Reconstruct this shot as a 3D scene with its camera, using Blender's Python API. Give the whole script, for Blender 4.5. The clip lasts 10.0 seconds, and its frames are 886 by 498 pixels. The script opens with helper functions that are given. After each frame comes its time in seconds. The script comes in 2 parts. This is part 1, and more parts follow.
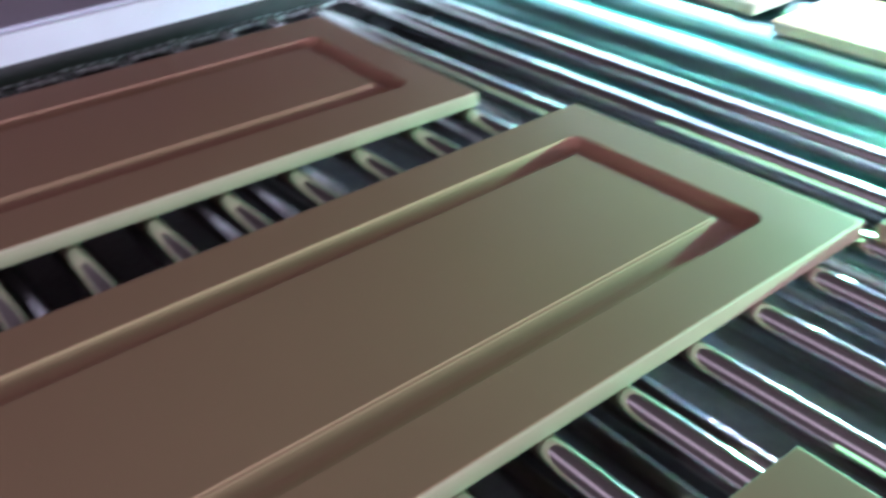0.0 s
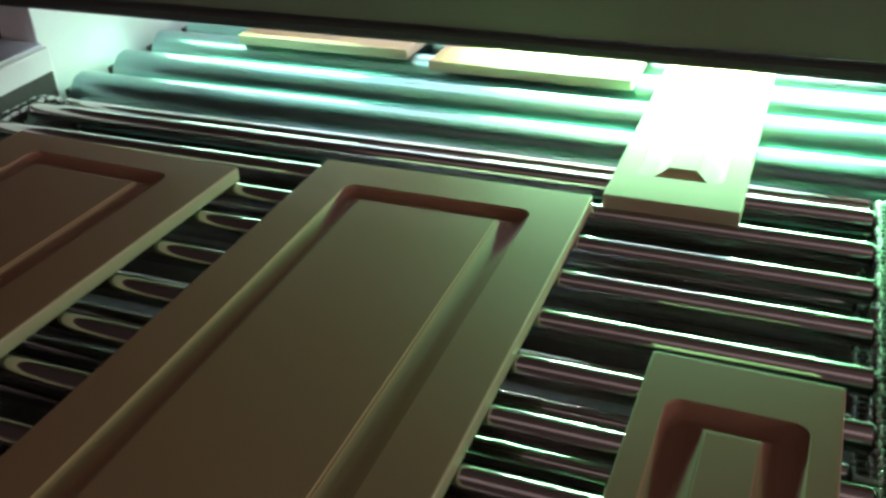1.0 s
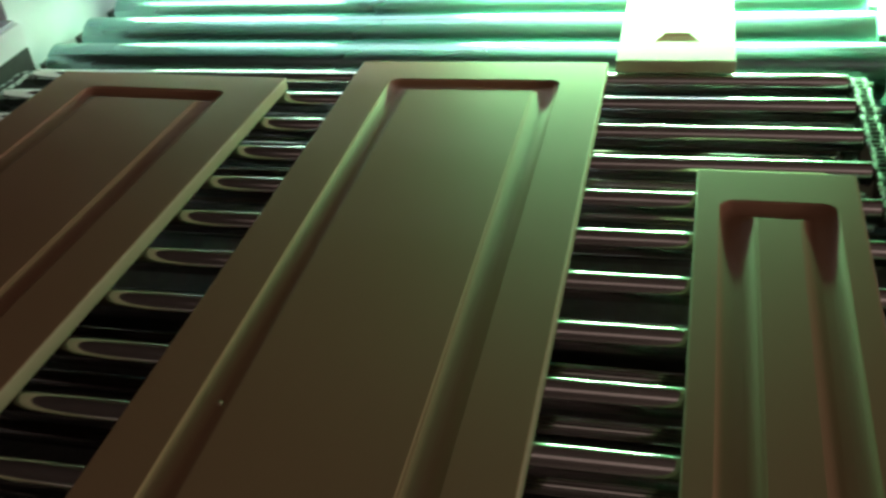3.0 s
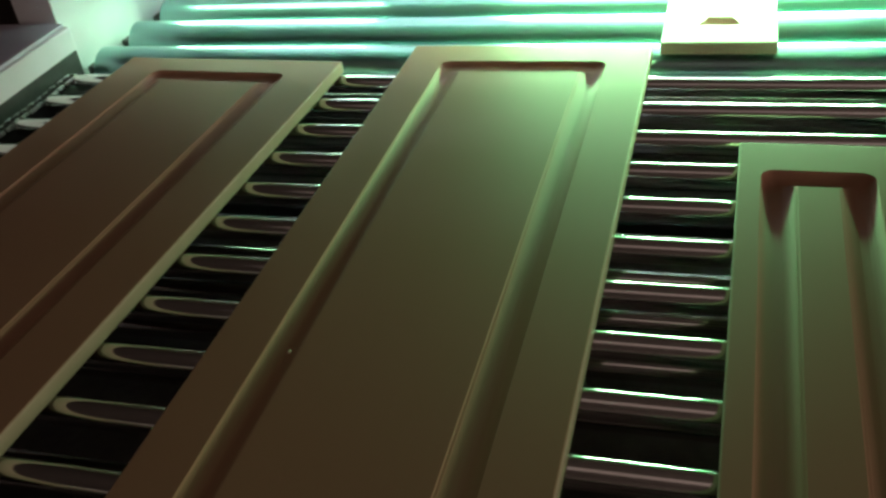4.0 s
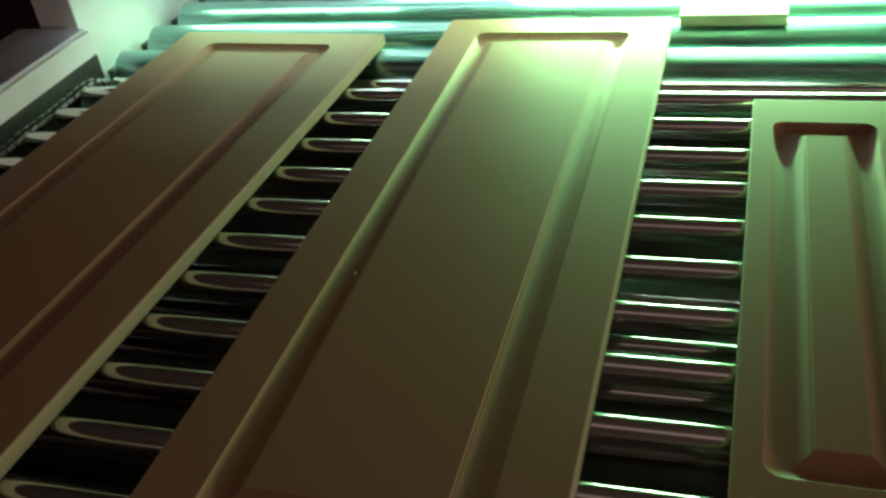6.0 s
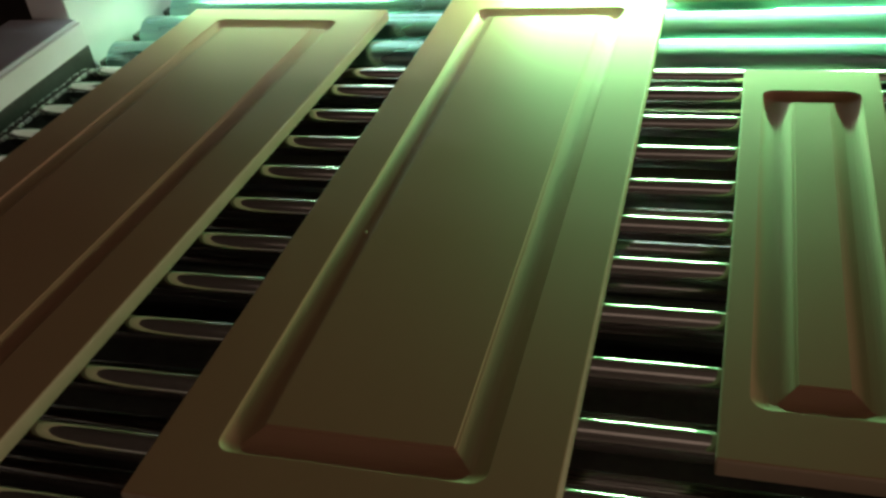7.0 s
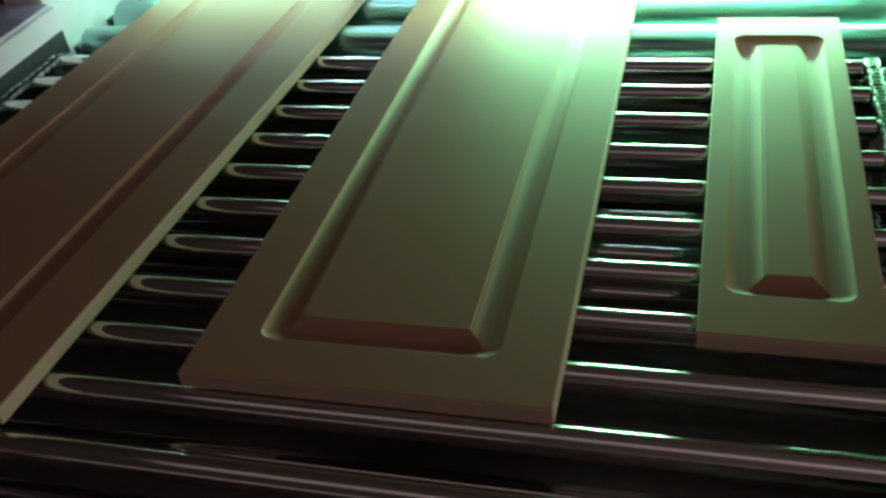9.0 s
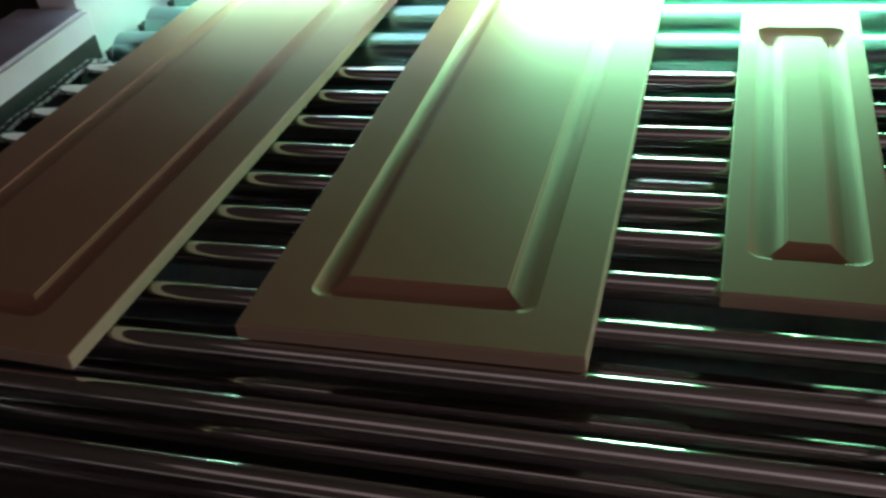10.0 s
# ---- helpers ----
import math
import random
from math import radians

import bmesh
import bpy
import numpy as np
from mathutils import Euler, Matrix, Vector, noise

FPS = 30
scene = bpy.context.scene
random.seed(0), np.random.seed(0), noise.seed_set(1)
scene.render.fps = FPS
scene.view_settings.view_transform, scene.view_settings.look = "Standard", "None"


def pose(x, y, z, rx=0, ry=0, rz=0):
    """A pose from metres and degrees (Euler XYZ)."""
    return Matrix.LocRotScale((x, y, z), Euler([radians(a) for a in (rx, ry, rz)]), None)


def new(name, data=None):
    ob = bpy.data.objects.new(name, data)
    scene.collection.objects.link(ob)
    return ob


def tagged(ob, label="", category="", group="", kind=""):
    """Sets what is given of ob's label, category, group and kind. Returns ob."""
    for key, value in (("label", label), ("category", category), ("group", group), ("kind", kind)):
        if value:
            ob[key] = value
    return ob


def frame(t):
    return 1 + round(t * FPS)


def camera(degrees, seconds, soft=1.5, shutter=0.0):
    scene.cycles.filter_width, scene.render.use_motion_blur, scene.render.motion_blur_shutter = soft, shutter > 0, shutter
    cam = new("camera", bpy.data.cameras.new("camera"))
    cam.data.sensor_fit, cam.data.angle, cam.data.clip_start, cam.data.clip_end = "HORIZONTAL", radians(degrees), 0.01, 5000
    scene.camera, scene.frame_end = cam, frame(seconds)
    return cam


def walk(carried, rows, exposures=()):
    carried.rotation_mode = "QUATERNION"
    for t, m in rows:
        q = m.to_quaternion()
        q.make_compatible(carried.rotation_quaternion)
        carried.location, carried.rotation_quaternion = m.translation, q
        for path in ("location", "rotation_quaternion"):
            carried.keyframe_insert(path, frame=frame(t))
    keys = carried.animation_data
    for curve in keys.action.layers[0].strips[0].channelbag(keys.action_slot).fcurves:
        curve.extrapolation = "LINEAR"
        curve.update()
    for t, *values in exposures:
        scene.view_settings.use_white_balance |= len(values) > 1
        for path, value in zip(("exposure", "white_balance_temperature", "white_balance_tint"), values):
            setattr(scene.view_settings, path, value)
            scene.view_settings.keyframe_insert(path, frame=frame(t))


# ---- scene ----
# A roller conveyor carries routed cabinet doors into the glowing mouth of a curing machine.
# x across the conveyor, y along the travel, z up; the doors' upper faces lie at TOP.
cam = camera(50.0, 10.0, soft=2.8, shutter=0.4)
TOP = 0.92            # height of the doors' upper faces
THICK = 0.022         # thickness of a door
BED = TOP - THICK     # height of the rollers' crowns
SPEED = 0.0715        # metres a second along +y
PATH = [
    (0.0, 0.8011, -0.8303, 1.4244, 57.76, 2.49, 51.44),
    (0.2, 0.7604, -0.8811, 1.4306, 59.37, 1.97, 42.53),
    (0.5, 0.7038, -0.9769, 1.5158, 57.65, 3.18, 31.77),
    (0.7, 0.6795, -1.0193, 1.527, 57.91, 3.09, 26.58),
    (1.0, 0.6533, -1.0715, 1.5302, 59.19, 2.2, 21.13),
    (1.2, 0.6287, -1.0899, 1.5543, 58.87, 2.54, 20.03),
    (1.5, 0.6128, -1.1108, 1.5442, 58.85, 3.58, 20.58),
    (1.7, 0.6018, -1.1217, 1.5526, 57.71, 3.29, 19.8),
    (2.0, 0.5916, -1.146, 1.5509, 57.43, 3.49, 15.03),
    (2.5, 0.5442, -1.187, 1.5487, 55.92, 4.46, 11.91),
    (3.0, 0.5287, -1.1968, 1.5635, 54.98, 5.61, 13.04),
    (3.2, 0.5359, -1.1958, 1.5558, 55.15, 6.47, 14.74),
    (4.5, 0.525, -1.2178, 1.5679, 55.93, 6.61, 15.24),
    (5.0, 0.524, -1.2265, 1.5697, 56.59, 6.51, 15.54),
    (5.5, 0.5241, -1.2272, 1.573, 56.18, 6.79, 15.69),
    (7.0, 0.532, -1.2286, 1.5845, 54.85, 6.79, 15.32),
    (7.5, 0.5323, -1.2281, 1.5891, 54.41, 6.77, 14.54),
    (8.0, 0.5276, -1.2366, 1.5891, 53.91, 6.65, 13.87),
    (8.5, 0.5268, -1.2348, 1.5966, 53.52, 6.34, 13.74),
    (9.0, 0.5265, -1.2447, 1.5993, 53.59, 6.11, 13.7),
    (9.5, 0.5261, -1.2564, 1.5892, 54.03, 6.24, 13.9),
    (10.0, 0.5246, -1.2687, 1.6009, 54.44, 6.13, 15.07),
]
EXPOSURES = [(0.0, 1.95, 4800, 14), (0.4, 1.22, 5300, 9), (0.8, 0.55, 5900, 7), (1.2, 0.25, 6300, 1), (2.5, 0.16, 6600, -5), (5.0, 0.16, 6800, -6), (7.5, 0.06, 7350, -12), (8.5, 0.13, 6450, -2), (9.0, 0.16, 5900, 0), (10.0, 0.18, 5750, 2)]
walk(cam, [(t, pose(x, y, z, rx, ry, rz)) for t, x, y, z, rx, ry, rz in PATH], EXPOSURES)

# ---------------------------------------------------------------- world and light
world = bpy.data.worlds.new("world")
scene.world = world
world.use_nodes = True
world.node_tree.nodes["Background"].inputs[0].default_value = (1.0, 0.72, 0.55, 1)
world.node_tree.nodes["Background"].inputs[1].default_value = 0.022


def area_lamp(name, m, sx, sy, watts, colour):
    data = bpy.data.lights.new(name, "AREA")
    data.shape, data.size, data.size_y, data.energy, data.color = "RECTANGLE", sx, sy, watts, colour
    ob = new(name, data)
    ob.matrix_basis = m
    return ob


# curing lamps inside the hood; warm hall fill: two invented windows, assumed ceiling light
area_lamp("curing_light", pose(0.48, 0.64, TOP + 0.053, -36.5), 0.76, 0.02, 44.0, (0.34, 1.0, 0.44)).data.spread = radians(116)
# small lamp added to brighten the left rail; no such separate lamp known
area_lamp("curing_light", pose(-0.42, 0.56, TOP + 0.052, -44), 0.46, 0.02, 1.5, (0.48, 1.0, 0.60)).data.spread = radians(126)
area_lamp("curing_light", pose(0.20, 0.96, TOP + 0.20, -10), 1.06, 0.18, 8.6, (0.62, 0.88, 1.0)).data.spread = radians(115)
area_lamp("fill_light", pose(-1.7, -4.95, 1.75, 90), 4.0, 0.8, 1.0, (1.0, 0.76, 0.72))
area_lamp("fill_light", pose(4.95, -1.4, 1.36, 0, 90), 0.9, 3.2, 50, (1.0, 0.76, 0.74))
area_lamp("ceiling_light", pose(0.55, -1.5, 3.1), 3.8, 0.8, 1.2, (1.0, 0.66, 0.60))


# ---------------------------------------------------------------- materials
def material(name, colour, rough=0.5, metal=0.0, grain=(60.0, 0.12), stain=(4.0, 0.12), bump=0.0, bump_scale=300.0, emit=None, strength=0.0,
             stretch=(1, 1, 1), coat=0.0, rough_var=0.1, gloss=0.5):
    m = bpy.data.materials.new(name)
    m.use_nodes = True
    nt = m.node_tree
    b = nt.nodes["Principled BSDF"]
    b.inputs["Metallic"].default_value = metal
    b.inputs["Coat Weight"].default_value = coat
    b.inputs["Specular IOR Level"].default_value = gloss
    tc = nt.nodes.new("ShaderNodeTexCoord")
    mp = nt.nodes.new("ShaderNodeMapping")
    mp.inputs["Scale"].default_value = stretch
    nt.links.new(tc.outputs["Object"], mp.inputs[0])

    def tex(scale, detail):
        n = nt.nodes.new("ShaderNodeTexNoise")
        n.inputs["Scale"].default_value, n.inputs["Detail"].default_value = scale, detail
        nt.links.new(mp.outputs[0], n.inputs["Vector"])
        return n.outputs["Fac"]

    def mathn(op, a, c):
        n = nt.nodes.new("ShaderNodeMath")
        n.operation = op
        for i, v in enumerate((a, c)):
            if isinstance(v, (int, float)):
                n.inputs[i].default_value = v
            else:
                nt.links.new(v, n.inputs[i])
        return n.outputs[0]

    fine, broad = tex(grain[0], 6), tex(stain[0], 4)
    fac = mathn("ADD", mathn("MULTIPLY", mathn("SUBTRACT", fine, 0.5), grain[1] * 2), mathn("MULTIPLY", mathn("SUBTRACT", broad, 0.5), stain[1] * 2))
    fac = mathn("ADD", fac, 1.0)
    vm = nt.nodes.new("ShaderNodeVectorMath")
    vm.operation = "SCALE"
    vm.inputs[0].default_value = colour
    nt.links.new(fac, vm.inputs["Scale"])
    nt.links.new(vm.outputs[0], b.inputs["Base Color"])
    nt.links.new(mathn("ADD", mathn("MULTIPLY", mathn("SUBTRACT", broad, 0.5), rough_var), rough), b.inputs["Roughness"])
    if bump:
        bn = nt.nodes.new("ShaderNodeBump")
        bn.inputs["Strength"].default_value, bn.inputs["Distance"].default_value = bump, 0.001
        nt.links.new(tex(bump_scale, 3), bn.inputs["Height"])
        nt.links.new(bn.outputs[0], b.inputs["Normal"])
    if emit:
        b.inputs["Emission Color"].default_value = (*emit, 1)
        b.inputs["Emission Strength"].default_value = strength
    return m


PRIMER = material("sealed_fibreboard", (0.41, 0.218, 0.140), 0.6, grain=(900, 0.05), stain=(3, 0.06), bump=0.05, bump_scale=1500, gloss=0.28)
# paler than the board: side light on door edges, and the paint chip
PALE_EDGE = material("lit_edge_and_chip", (0.46, 0.32, 0.235), 0.55, grain=(500, 0.06), stain=(8, 0.12), bump=0.05, bump_scale=900)
CHROME = material("polished_roller_steel", (0.70, 0.67, 0.66), 0.11, 1.0, grain=(150, 0.08), stain=(8, 0.1), stretch=(0.3, 1, 1), rough_var=0.08, bump=0.008)
# teal tint stands in for lamp light mirrored in the drums
SATIN = material("lamp_tinted_drum_steel", (0.31, 0.47, 0.46), 0.28, 1.0, grain=(120, 0.08), stain=(6, 0.12), stretch=(0.2, 1, 1), bump=0.04)
STEEL = material("oiled_chain_steel", (0.78, 0.79, 0.77), 0.25, 0.35, grain=(300, 0.2), stain=(40, 0.2))
DARK = material("dark_oily_steel", (0.09, 0.085, 0.08), 0.4, 0.4, grain=(90, 0.25), stain=(7, 0.3), bump=0.08, bump_scale=120)
# grey kept high to lift the shade seen between the rollers
PAN = material("shade_lifting_grey", (0.31, 0.29, 0.285), 0.55, 0.0, grain=(60, 0.3), stain=(5, 0.4), bump=0.1, bump_scale=40)
RAIL = material("pale_painted_rail", (0.86, 0.84, 0.87), 0.4, grain=(200, 0.04), stain=(9, 0.1), bump=0.05, bump_scale=300)
RAIL_TOP = material("grey_lilac_cover", (0.62, 0.58, 0.68), 0.45, grain=(200, 0.05), stain=(6, 0.1), bump=0.05, bump_scale=300)
# the lamps' cyan glow is put into this sheet's teal colour
CHAMBER = material("lamp_tinted_sheet", (0.16, 0.28, 0.30), 0.25, grain=(80, 0.1), stain=(4, 0.2))
PLATE = material("green_painted_sheet", (0.17, 0.30, 0.17), 0.45, grain=(150, 0.06), stain=(4, 0.15), bump=0.05)
LIP = material("near_black_lip", (0.055, 0.05, 0.05), 0.45, grain=(200, 0.1), stain=(5, 0.15))
# raised to pale green in place of the mouth's light on the rail
EDGE = material("lifted_pale_green", (0.56, 0.72, 0.56), 0.4, grain=(150, 0.06), stain=(6, 0.15), bump=0.05)
HOOD = material("olive_grey_enamel", (0.20, 0.215, 0.15), 0.5, grain=(250, 0.05), stain=(3, 0.1), bump=0.06, bump_scale=250)
LINER = material("bright_reflector_sheet", (0.8, 0.82, 0.82), 0.35, 0.6, grain=(60, 0.05), stain=(5, 0.08))
HALL = material("hall_plaster", (0.34, 0.30, 0.28), 0.8, grain=(40, 0.08), stain=(1.2, 0.15))
TUBE = material("glowing_lamp_tube", (0.8, 0.9, 1.0), 0.3, emit=(0.72, 0.88, 1.0), strength=9)
HIGHLIGHT_TUBE = material("roller_highlight_tube", (0.8, 0.9, 0.9), 0.3, emit=(1.0, 0.95, 0.92), strength=75)
FLOOR = material("hall_concrete", (0.16, 0.14, 0.13), 0.6, grain=(30, 0.2), stain=(1.5, 0.25), bump=0.1, bump_scale=60)
BROWN = material("dark_red_brown_panel", (0.12, 0.06, 0.05), 0.55, grain=(120, 0.1), stain=(3, 0.15))


# ---------------------------------------------------------------- mesh helpers
def mesh_of(name, bm, mat, smooth=False, sharp=35):
    bmesh.ops.recalc_face_normals(bm, faces=bm.faces)
    me = bpy.data.meshes.new(name)
    bm.to_mesh(me)
    bm.free()
    me.materials.append(mat)
    if smooth:
        for p in me.polygons:
            p.use_smooth = True
        me.set_sharp_from_angle(angle=radians(sharp))
    return me


def part(name, bm, mat, parent=None, label="", smooth=False):
    ob = new(name, mesh_of(name, bm, mat, smooth))
    if parent:
        ob.parent = parent
    return tagged(ob, label) if label else ob


def box_bm(x0, x1, y0, y1, z0, z1, bevel=0.0, bm=None):
    own = bmesh.new()
    bmesh.ops.create_cube(own, size=1, matrix=Matrix.Translation(((x0 + x1) / 2, (y0 + y1) / 2, (z0 + z1) / 2)) @ Matrix.Diagonal((x1 - x0, y1 - y0, z1 - z0, 1)))
    if bevel:
        bmesh.ops.bevel(own, geom=own.edges[:], offset=bevel, segments=2, affect="EDGES", profile=0.5)
    if bm is None:
        return own
    me = bpy.data.meshes.new("tmp")
    own.to_mesh(me)
    own.free()
    bm.from_mesh(me)
    bpy.data.meshes.remove(me)
    return bm


def lathe_bm(profile, seg=24):
    """A turned body along x from (x, radius) pairs."""
    bm = bmesh.new()
    rings = [[bm.verts.new((x, r * math.cos(2 * math.pi * i / seg), r * math.sin(2 * math.pi * i / seg))) for i in range(seg)] for x, r in profile]
    for a, c in zip(rings, rings[1:]):
        for i in range(seg):
            bm.faces.new((a[i], a[(i + 1) % seg], c[(i + 1) % seg], c[i]))
    bm.faces.new(rings[0])
    bm.faces.new(rings[-1])
    return bm


def structure(name, bm, mat, label, smooth=False):
    return tagged(part(name, bm, mat, None, "", smooth), label, name.split("_")[0], kind="structure")


# ---------------------------------------------------------------- the hall
structure("floor", box_bm(-4, 5, -5, 5, -0.1, 0, 0), FLOOR, "worn grey concrete hall floor under the conveyor")
bm = bmesh.new()
for b in ((-4, -3.75, 0, 3.2), (0.35, 5, 0, 3.2), (-3.75, 0.35, 0, 1.3), (-3.75, 0.35, 2.2, 3.2)):
    box_bm(b[0], b[1], -5.2, -5, b[2], b[3], 0, bm)
structure("wall_south", bm, HALL, "plain warm grey plastered hall wall with an invented window")
bm = bmesh.new()
for b in ((-5, -3.0, 0, 3.2), (0.2, 5, 0, 3.2), (-3.0, 0.2, 0, 0.9), (-3.0, 0.2, 1.82, 3.2)):
    box_bm(5, 5.2, b[0], b[1], b[2], b[3], 0, bm)
structure("wall_east", bm, HALL, "plain warm grey plastered hall wall with an invented window")
structure("wall_north", box_bm(-4, 5, 5, 5.2, 0, 3.2), HALL, "plain warm grey plastered hall wall")
structure("wall_west", box_bm(-4.2, -4, -5, 5, 0, 3.2), HALL, "plain warm grey plastered hall wall")
structure("ceiling", box_bm(-4.2, 5.2, -5.2, 5.2, 3.2, 3.4), HALL, "plain warm grey hall ceiling")



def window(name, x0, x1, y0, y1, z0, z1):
    """An invented window for a fill lamp in a wall's opening: four frame bars and a mullion."""
    win = tagged(new(name), "invented hall window in a pale painted frame", "window", kind="structure")
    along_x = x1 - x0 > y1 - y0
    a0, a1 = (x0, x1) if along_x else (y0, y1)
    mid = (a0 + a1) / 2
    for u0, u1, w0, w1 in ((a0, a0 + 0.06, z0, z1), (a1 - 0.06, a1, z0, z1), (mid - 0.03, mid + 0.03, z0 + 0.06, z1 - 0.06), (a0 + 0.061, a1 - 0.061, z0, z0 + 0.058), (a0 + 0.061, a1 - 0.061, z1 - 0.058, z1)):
        part("fill_window_frame", box_bm(u0, u1, y0, y1, w0, w1, 0.004) if along_x else box_bm(x0, x1, u0, u1, w0, w1, 0.004), RAIL, win)
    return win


# windows out of view, added only to hold the fill lamps
window("fill_window_1", -3.74, 0.34, -5.12, -5.06, 1.31, 2.19)
window("fill_window_2", 5.06, 5.12, -2.99, 0.19, 0.91, 1.81)
# ceiling lamp assumed from the warm bands on the rollers
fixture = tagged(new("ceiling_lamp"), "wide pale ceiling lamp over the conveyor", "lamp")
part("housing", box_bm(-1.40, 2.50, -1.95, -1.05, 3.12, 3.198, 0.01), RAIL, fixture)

# ---------------------------------------------------------------- conveyor frame
XL, XR = -0.70, 0.845        # inner faces of the side rails
Y0, Y1, MOUTH = -2.2, 2.0, 0.285

frame_thing = tagged(new("conveyor_frame"), "dark steel conveyor frame with pale side rails and grey tray", "conveyor")
part("side_rail", box_bm(XL - 0.10, XL, Y0, MOUTH, BED - 0.27, BED + 0.066, 0.004), RAIL, frame_thing, "pale painted side rail")
part("rail_cover", box_bm(XL - 0.16, XL - 0.006, Y0, MOUTH - 0.01, BED + 0.0665, BED + 0.075, 0.002), RAIL_TOP, frame_thing, "grey lilac cover strip")
part("side_rail", box_bm(XR, XR + 0.034, Y0, MOUTH, BED - 0.27, BED + 0.02, 0.012), EDGE, frame_thing, "side rail paled for the mouth's green light")
# dark sheets added to shade the lower inner faces of both rails
part("rail_shade_sheet", box_bm(XR - 0.0035, XR - 0.0005, Y0, MOUTH - 0.01, BED - 0.25, BED + 0.006), DARK, frame_thing, "dark sheet added as shade on the rail's inner face")
part("rail_shade_sheet", box_bm(XL + 0.0005, XL + 0.0035, Y0, MOUTH - 0.01, BED - 0.25, BED + 0.020), DARK, frame_thing, "dark sheet added as shade on the rail's inner face")
part("tray", box_bm(XL + 0.002, XR - 0.004, Y0, MOUTH, BED - 0.27, BED - 0.255), PAN, frame_thing, "tray below the rollers, greyed to lift the shade")
for x in (XL - 0.06, XR + 0.018):
    for y in (Y0 + 0.1, -0.9, 0.2):
        part("leg", box_bm(x - 0.03, x + 0.03, y - 0.03, y + 0.03, 0.004, BED - 0.272, 0.003), DARK, frame_thing)
for k in range(7):
    y = 0.1 - 0.32 * k
    part("cross_bar", box_bm(XL + 0.003, XR - 0.004, y - 0.012, y + 0.012, BED - 0.225, BED - 0.20, 0.003), DARK, frame_thing)

# ---------------------------------------------------------------- roller bed: rollers carried by two endless chains
R_SMALL, PITCH = 0.016, 0.0905
RX0, RX1 = -0.662, 0.768
R_TURN = 0.072                       # radius of the rollers' way round the end sprockets
AXIS = BED - R_SMALL                 # height of the upper strand's axes
Y_HEAD, COUNT = 0.203, 54            # axis of the sprockets at the machine's mouth; rollers on the loop
Y_TAIL = Y_HEAD - (COUNT * PITCH - 2 * math.pi * R_TURN) / 2
U_START = 0.103                      # where one roller stands at the clip's start


def on_loop(u, out=0.0):
    """Place on the endless loop, u metres along it with 0 <= u - Y_TAIL < COUNT * PITCH: y, z and the turn about x; out lies that far outside the axes' line."""
    straight, bend = Y_HEAD - Y_TAIL, math.pi * R_TURN
    s = (u - Y_TAIL) % (COUNT * PITCH)
    zc = AXIS - R_TURN
    if s < straight:
        return Y_TAIL + s, AXIS + out, 0.0
    s -= straight
    if s < bend:
        a = s / R_TURN
        return Y_HEAD + (R_TURN + out) * math.sin(a), zc + (R_TURN + out) * math.cos(a), -math.degrees(a)
    s -= bend
    if s < straight:
        return Y_HEAD - s, zc - R_TURN - out, -180.0
    a = (s - straight) / R_TURN
    return Y_TAIL - (R_TURN + out) * math.sin(a), zc - (R_TURN + out) * math.cos(a), -180.0 - math.degrees(a)


def roller_meshes():
    L = RX1 - RX0
    body = mesh_of("tube", lathe_bm([(0, 0.0125), (0.0012, 0.0152), (0.0035, R_SMALL), (L - 0.0035, R_SMALL), (L - 0.0012, 0.0152), (L, 0.0125)], 40), CHROME, True)
    caps, pins = [], []
    for s, x in ((-1, 0.0), (1, L)):
        caps.append(mesh_of("end_cap", lathe_bm([(x - s * 0.0006, 0.012), (x + s * 0.0015, 0.012), (x + s * 0.0022, 0.009), (x + s * 0.004, 0.008)], 20), DARK, True))
        pins.append(mesh_of("pin", lathe_bm([(x + s * 0.0042, 0.0045), (x + s * 0.034, 0.0045), (x + s * 0.035, 0.0036)], 12), STEEL, True))
    return body, caps, pins


rollers = []
_body, _caps, _pins = roller_meshes()
for k in range(COUNT):
    r = tagged(new("roller"), "slim polished steel conveyor roller carried by chains", "roller", "conveyor rollers")
    for nm, me in (("tube", _body), ("end_cap", _caps[0]), ("end_cap", _caps[1]), ("pin", _pins[0]), ("pin", _pins[1])):
        new(nm, me).parent = r
    rollers.append((r, U_START - PITCH * k))


def sprocket_bm(teeth, root, tip, half):
    bm = bmesh.new()
    pts = []
    for i in range(teeth):
        for f, rad in ((0.0, root), (0.30, root), (0.46, tip), (0.54, tip), (0.70, root)):
            ang = 2 * math.pi * (i + f) / teeth
            pts.append((rad * math.cos(ang), rad * math.sin(ang)))
    rings = [[bm.verts.new((x, u, v)) for u, v in pts] for x in (-half, half)]
    n = len(pts)
    for i in range(n):
        bm.faces.new((rings[0][i], rings[0][(i + 1) % n], rings[1][(i + 1) % n], rings[1][i]))
    bm.faces.new(rings[0])
    bm.faces.new(rings[1])
    return bm


end_shafts = []
for y in (Y_HEAD, Y_TAIL):
    shaft = tagged(part("sprocket_shaft", lathe_bm([(RX0 - 0.036, 0.013), (RX0 - 0.035, 0.014), (RX1 + 0.034, 0.014), (RX1 + 0.035, 0.013)], 20), DARK, None, "", True),
                   "dark oily shaft with a chain sprocket at each end", "shaft", "sprocket shafts")
    for x in (RX0 - 0.018, RX1 + 0.015):
        w = part("sprocket", sprocket_bm(26, 0.070, 0.0765, 0.002), DARK, shaft)
        w.matrix_basis = pose(x, 0, 0)
    end_shafts.append((shaft, y))

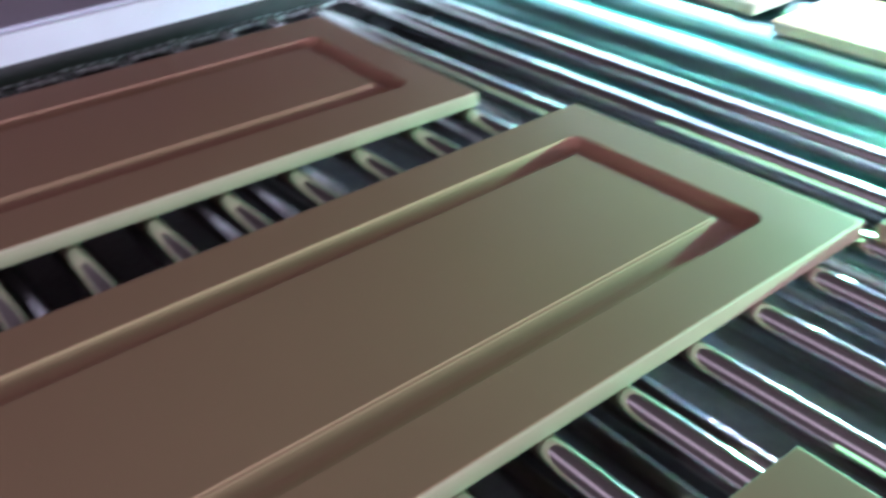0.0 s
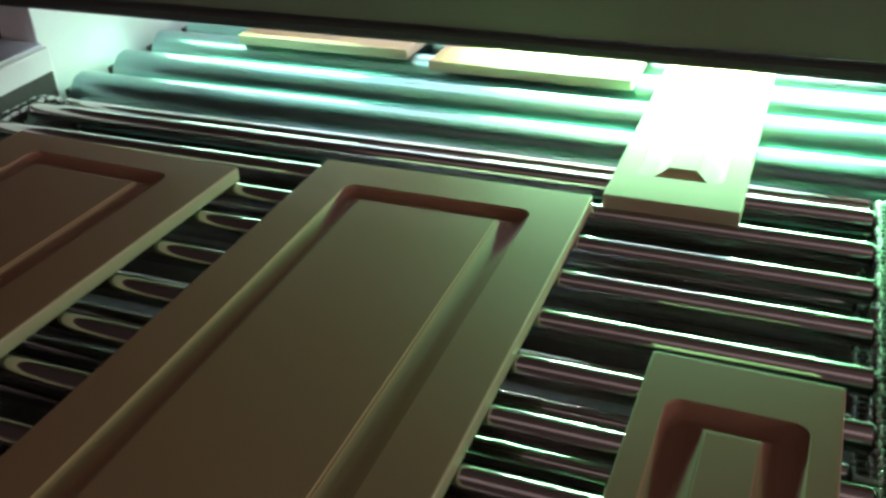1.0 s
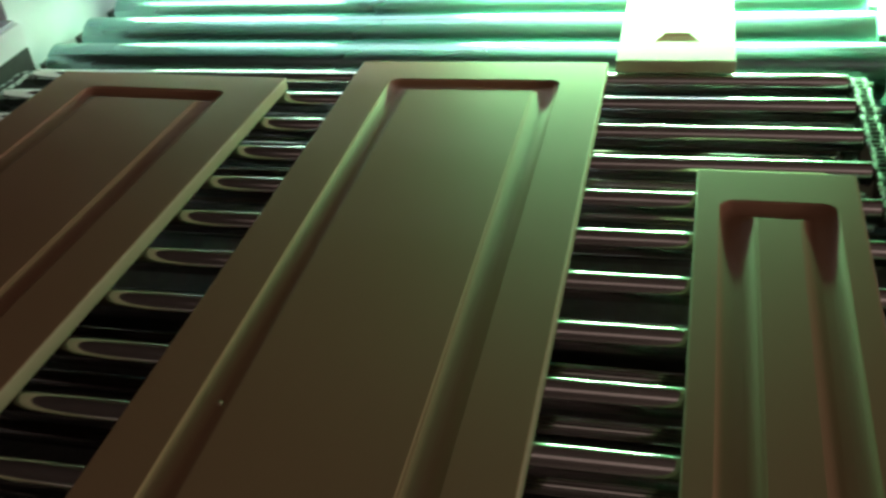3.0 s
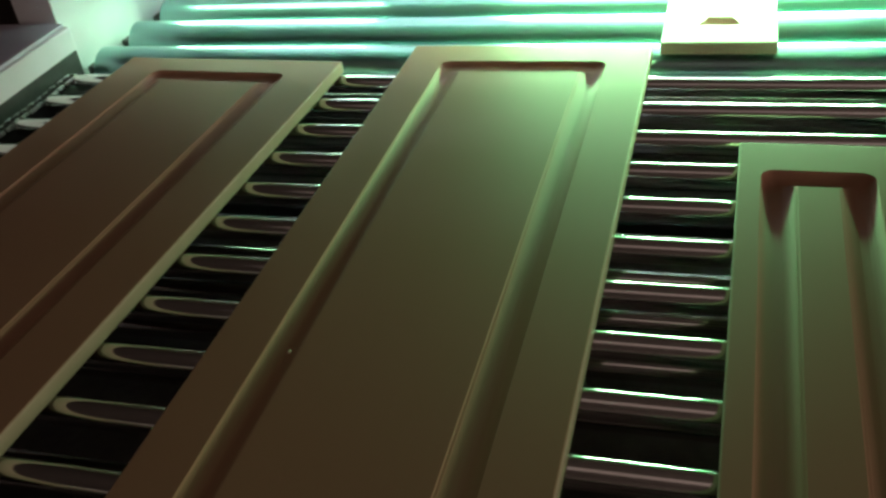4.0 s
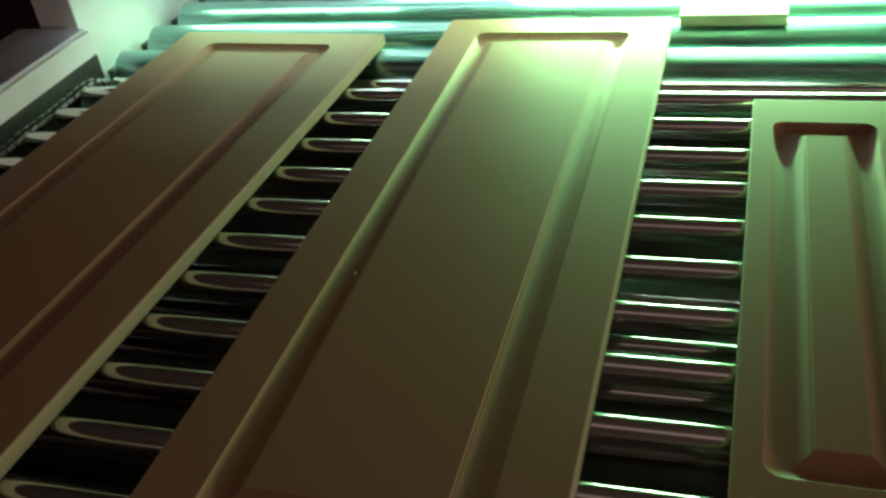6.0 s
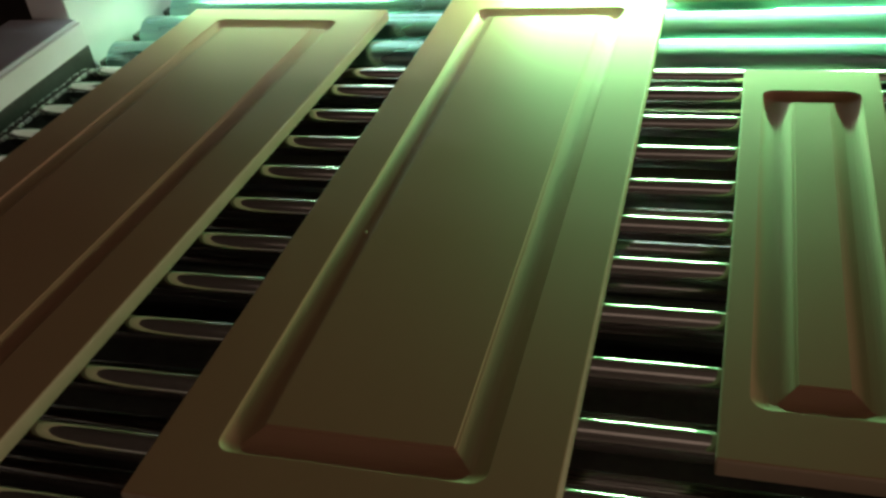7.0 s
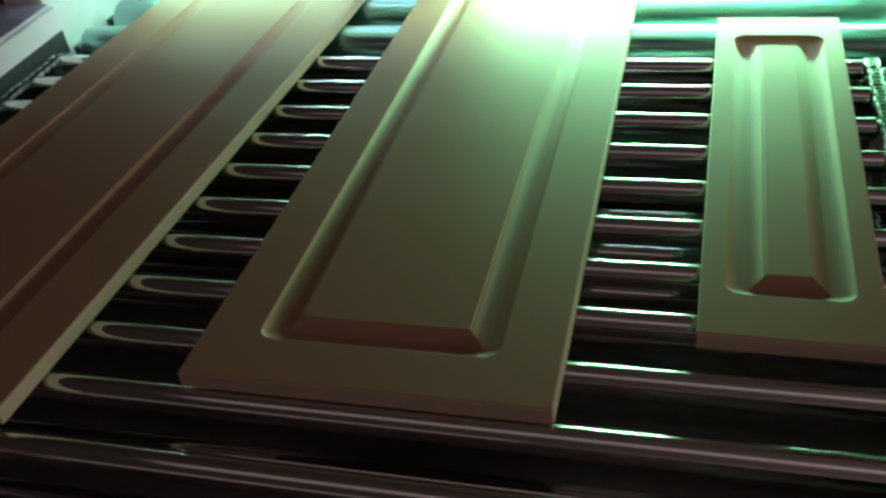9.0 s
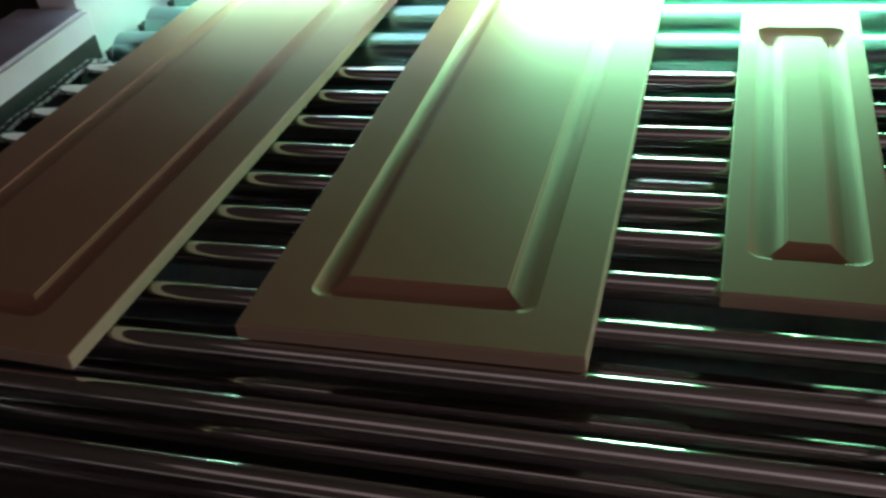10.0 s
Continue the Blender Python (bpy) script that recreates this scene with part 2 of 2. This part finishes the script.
R_BIG, DRUM0 = 0.045, 0.330
big_rollers = []
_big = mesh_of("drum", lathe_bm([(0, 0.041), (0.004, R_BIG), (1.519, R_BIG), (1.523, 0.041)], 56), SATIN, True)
_axle = mesh_of("axle", lathe_bm([(-0.03, 0.012), (-0.0004, 0.012)], 16), DARK, True)
for k in range(9):
    r = tagged(new("drum_roller", _big), "wide satin steel drum roller with lamp light in its tint", "roller", "drum rollers in the machine mouth")
    new("axle", _axle).parent = r
    a = new("axle", _axle)
    a.parent, a.matrix_basis = r, pose(1.5536, 0, 0)
    r.matrix_basis = pose(-0.685, DRUM0 + 0.133 * k, BED - R_BIG)
    big_rollers.append((r, DRUM0 + 0.133 * k))
    for x in (-0.712, 0.849):
        b = tagged(part("bearing_block", box_bm(-0.007, 0.007, -0.016, 0.016, -0.03, 0.012, 0.004), DARK), "dark cast bearing block on the roller end", "bearing", "bearing blocks")
        b.matrix_basis = pose(x, DRUM0 + 0.133 * k, BED - R_BIG)


# ---------------------------------------------------------------- drive chains
CHAIN_OUT, LINKS = 0.006, 216        # the chains run this far outside the rollers' axes


def link_mesh():
    """One pace of chain: two outer steel plates with waisted sides and riveted pin ends, and inner plates and bushes
    coloured dark for the shade between them.
    """
    bm = bmesh.new()
    half = COUNT * PITCH / LINKS / 4
    for wide, thick, a, b, y0, slot in ((0.0088, 0.0013, 0.0098, 0.0058, half, 0), (0.0060, 0.0011, 0.0098, 0.0050, -half, 1)):
        for side in (-1, 1):
            rings = []
            for k, s in ((-1, 0.88), (-0.5, 1.0), (0.5, 1.0), (1, 0.88)):
                ring = []
                for i in range(20):
                    g = 2 * math.pi * i / 20
                    waist = 0.62 + 0.38 * abs(math.cos(g)) ** 0.8
                    ring.append(bm.verts.new((side * wide + k * thick, y0 + a * s * math.cos(g), b * s * waist * math.sin(g))))
                rings.append(ring)
            for lo, hi in zip(rings, rings[1:]):
                for i in range(20):
                    bm.faces.new((lo[i], lo[(i + 1) % 20], hi[(i + 1) % 20], hi[i])).material_index = slot
            for ring in (rings[0], rings[-1]):
                bm.faces.new(ring).material_index = slot
    for y in (0.0, 2 * half):
        for r, depth, slot in ((0.0022, 0.0240, 0), (0.0038, 0.0092, 1)):
            made = bmesh.ops.create_cone(bm, segments=10, radius1=r, radius2=r, depth=depth, cap_ends=True,
                                         matrix=Matrix.Translation((0, y, 0)) @ Euler((0, radians(90), 0)).to_matrix().to_4x4())
            for f in {f for v in made["verts"] for f in v.link_faces}:
                f.material_index = slot
    me = mesh_of("link", bm, STEEL, True)
    # second slot puts the shade between the plate rows into colour
    me.materials.append(DARK)
    return me


_link = link_mesh()
chain_links = []
for x in (RX0 - 0.018, RX1 + 0.015):
    chain = tagged(new("drive_chain"), "oily steel roller chain running along the roller ends", "chain", "drive chains")
    chain.matrix_basis = pose(x, 0, 0)
    for i in range(LINKS):
        lk = new("link", _link)
        lk.parent = chain
        chain_links.append((lk, U_START - COUNT * PITCH * i / LINKS, 0.0012 * math.sin(i * 2.3), 0.001 * math.sin(i * 0.88), 3.0 * math.sin(i * 1.7)))

# ---------------------------------------------------------------- curing machine
HY, HZ = 0.27, TOP + 0.12
hood = tagged(new("curing_machine"), "olive grey curing machine hood with a glowing mouth", "machine")
part("front_panel", box_bm(XL - 0.25, XR + 0.03, HY + 0.006, HY + 0.03, HZ + 0.028, HZ + 0.75, 0.003), HOOD, hood)
part("lip", box_bm(XL - 0.25, XR + 0.03, HY - 0.004, HY + 0.034, HZ, HZ + 0.026, 0.008), LIP, hood, "dark rounded lower lip")
part("roof", box_bm(XL - 0.25, XR + 0.25, HY + 0.034, Y1, HZ + 0.70, HZ + 0.75, 0.003), HOOD, hood)
part("reflector", box_bm(XL + 0.01, XR - 0.01, HY + 0.04, Y1 - 0.05, HZ + 0.26, HZ + 0.27), LINER, hood)
for y in (0.60, 0.95, 1.3):
    bm = lathe_bm([(XL + 0.06, 0.007), (XL + 0.064, 0.009), (XR - 0.064, 0.009), (XR - 0.06, 0.007)], 16)
    bmesh.ops.translate(bm, verts=bm.verts, vec=(0, y, TOP + 0.33))
    part("lamp_tube", bm, TUBE, hood, "unseen glowing tube inside the hood", True)
# thin unseen tube added to whiten the highlights on the rollers
bm = lathe_bm([(0.06, 0.003), (0.063, 0.004), (XR - 0.063, 0.004), (XR - 0.06, 0.003)], 12)
bmesh.ops.translate(bm, verts=bm.verts, vec=(0, 0.672, TOP + 0.078))
part("lamp_tube", bm, HIGHLIGHT_TUBE, hood, "unseen glowing tube inside the hood", True)
part("side_wall", box_bm(XL - 0.12, XL - 0.03, MOUTH + 0.004, Y1, BED - 0.12, HZ + 0.69, 0.003), RAIL, hood)
part("side_wall", box_bm(XR + 0.014, XR + 0.036, MOUTH + 0.004, Y1, BED - 0.12, TOP + 0.016, 0.003), RAIL, hood)
part("inner_strip", box_bm(XR + 0.015, XR + 0.037, MOUTH + 0.004, Y1, TOP + 0.018, TOP + 0.058, 0.002), EDGE, hood, "pale green inner strip")
part("inner_panel", box_bm(XR + 0.015, XR + 0.037, MOUTH + 0.004, Y1, TOP + 0.060, HZ + 0.69, 0.002), BROWN, hood, "dark red brown inner panel")
part("back_panel", box_bm(XL - 0.12, XR + 0.10, Y1 + 0.002, Y1 + 0.03, BED - 0.12, HZ + 0.69), LINER, hood)
part("chamber_tray", box_bm(XL - 0.025, XR + 0.012, MOUTH + 0.004, Y1, BED - 0.10, BED - 0.085), CHAMBER, hood, "chamber tray tinted teal for the lamps' glow")
part("cabinet", box_bm(XL - 0.2, XR + 0.2, MOUTH + 0.05, Y1 + 0.04, 0.004, BED - 0.165, 0.004), HOOD, hood)
part("post", box_bm(XR + 0.038, XR + 0.075, HY + 0.02, HY + 0.08, BED + 0.02, HZ + 0.75, 0.006), PLATE, hood, "green painted corner post")
part("outer_panel", box_bm(XR + 0.080, XR + 0.30, HY + 0.03, 0.9, 0.2, HZ + 0.74, 0.004), BROWN, hood, "dark red brown outer panel")
# added sheet: the dimness beyond the right rail, as a brown surface
part("dim_floor_sheet", box_bm(XR + 0.040, XR + 0.42, Y0, HY, BED - 0.11, BED - 0.095, 0.004), BROWN, frame_thing, "dark red brown sheet standing in for the dim floor")


# ---------------------------------------------------------------- cabinet doors
def loop_pts(x0, x1, y0, y1, r, n=6):
    pts = []
    for cx, cy, a0 in ((x1 - r, y1 - r, 0), (x0 + r, y1 - r, 90), (x0 + r, y0 + r, 180), (x1 - r, y0 + r, 270)):
        for i in range(n + 1):
            a = radians(a0 + 90 * i / n)
            pts.append((cx + r * math.cos(a), cy + r * math.sin(a)))
    return pts


def rings_bm(loops, cap_first, cap_last):
    bm = bmesh.new()
    rings = [[bm.verts.new((x, y, z)) for x, y in pts] for pts, z in loops]
    for a, c in zip(rings, rings[1:]):
        for i in range(len(a)):
            j = (i + 1) % len(a)
            bm.faces.new((a[i], a[j], c[j], c[i]))
    if cap_first:
        bm.faces.new(rings[0])
    if cap_last:
        bm.faces.new(rings[-1])
    return bm


def door(w, l, edge, field, label, end, fend):
    """A door w by l, origin at the middle of its far edge on the upper face. edge: from rim to groove; field: from rim to the raised centre."""

    def at(d, dend, r):
        return loop_pts(-w / 2 + d, w / 2 - d, -l + dend, -dend, r)

    g, f = edge, field
    lip = ((-0.0006, 0.0), (0.0, -0.0004), (0.0003, -0.0024), (0.0016, -0.0036), (0.0045, -0.0056), (0.008, -0.0076), (0.012, -0.0091), (0.0165, -0.010))
    top = [(at(0.0014, 0.0014, 0.002), -0.0004), (at(0.0028, 0.0028, 0.002), 0.0)]
    top += [(at(g + d, end + d, 0.0175 - d * 0.85), z) for d, z in lip]
    top.append((at(f - 0.0215, fend - 0.0215, 0.003), -0.010))
    thing = tagged(part("cabinet_door", rings_bm(top, False, False), PRIMER), label, "cabinet door", "doors on the conveyor")
    rim = [(at(0.004, 0.004, 0.002), -THICK), (at(0.0, 0.0, 0.002), -THICK + 0.002), (at(0.0, 0.0, 0.002), -0.0028), (at(0.0004, 0.0004, 0.002), -0.0014), (at(0.0014, 0.0014, 0.002), -0.0004)]
    part("lightened_edge", rings_bm(rim, True, False), PALE_EDGE, thing, "edge lightened for the side light")
    slope = ((0.0215, -0.010), (0.0175, -0.0094), (0.0036, -0.0030), (0.0030, -0.0020), (0.0008, -0.0016), (0.0004, -0.0013), (0.0001, -0.0004), (-0.0004, 0.0))
    centre = [(at(f - d, fend - d, 0.003 if d > 0.02 else 0.001), z) for d, z in slope]
    part("raised_panel", rings_bm(centre, False, True), PRIMER, thing)
    return thing


DOORS = []


def lay(thing, x, y, turn):
    """Lays a door whose far edge has its middle at x, y at the clip's start."""
    thing.matrix_basis = pose(x, y, TOP, 0, 0, turn)
    DOORS.append((thing, x, y, turn))


lay(door(0.408, 1.251, 0.067, 0.106, "wide primed cabinet door with a routed raised panel", 0.066, 0.106), 0.203, 0.0, 0)
chip = bmesh.new()
bmesh.ops.create_icosphere(chip, subdivisions=2, radius=0.0026, matrix=Matrix.Translation((-0.109, -0.806, -0.0012)) @ Matrix.Diagonal((0.8, 1.4, 0.5, 1)))
part("paint_chip", chip, PALE_EDGE, DOORS[0][0], "small pale chip in the paint")
lay(door(0.430, 1.268, 0.083, 0.120, "wide primed cabinet door lying askew on the rollers", 0.055, 0.094), -0.332, -0.056, -2.5)
lay(door(0.190, 0.800, 0.028, 0.071, "narrow primed cabinet door with a slim raised panel", 0.070, 0.108), 0.643, -0.324, -0.8)
lay(door(0.183, 0.800, 0.031, 0.071, "narrow primed cabinet door entering the glowing mouth", 0.075, 0.110), 0.510, 0.805, 0)
lay(door(0.380, 1.0, 0.067, 0.106, "primed cabinet door lying under the curing lamps", 0.067, 0.105), -0.268, 1.487, 0)
lay(door(0.385, 1.0, 0.067, 0.106, "primed cabinet door lying under the curing lamps", 0.080, 0.120), 0.178, 1.442, 0)


# ---------------------------------------------------------------- movement
def motions():
    for thing, x, y, turn in DOORS:
        walk(thing, [(float(t), pose(x, y + SPEED * t, TOP, 0, 0, turn)) for t in range(11)])
    for r, u in rollers:
        rows = []
        for i in range(41):
            y, z, turn = on_loop(u + SPEED * 0.25 * i)
            rows.append((0.25 * i, pose(RX0, y, z, turn)))
        walk(r, rows)
    for lk, u, dx, dz, tilt in chain_links:
        rows = []
        for i in range(26):
            y, z, turn = on_loop(u + SPEED * 0.4 * i, CHAIN_OUT + dz)
            rows.append((0.4 * i, pose(dx, y, z, turn + tilt)))
        walk(lk, rows)
    for shaft, y in end_shafts:
        walk(shaft, [(0.5 * i, pose(0, y, AXIS - R_TURN, -math.degrees(SPEED / R_TURN) * 0.5 * i)) for i in range(21)])
    spin_big = math.degrees(SPEED / R_BIG)
    for r, y in big_rollers:
        walk(r, [(0.5 * i, pose(-0.685, y, BED - R_BIG, -spin_big * 0.5 * i)) for i in range(21)])


motions()
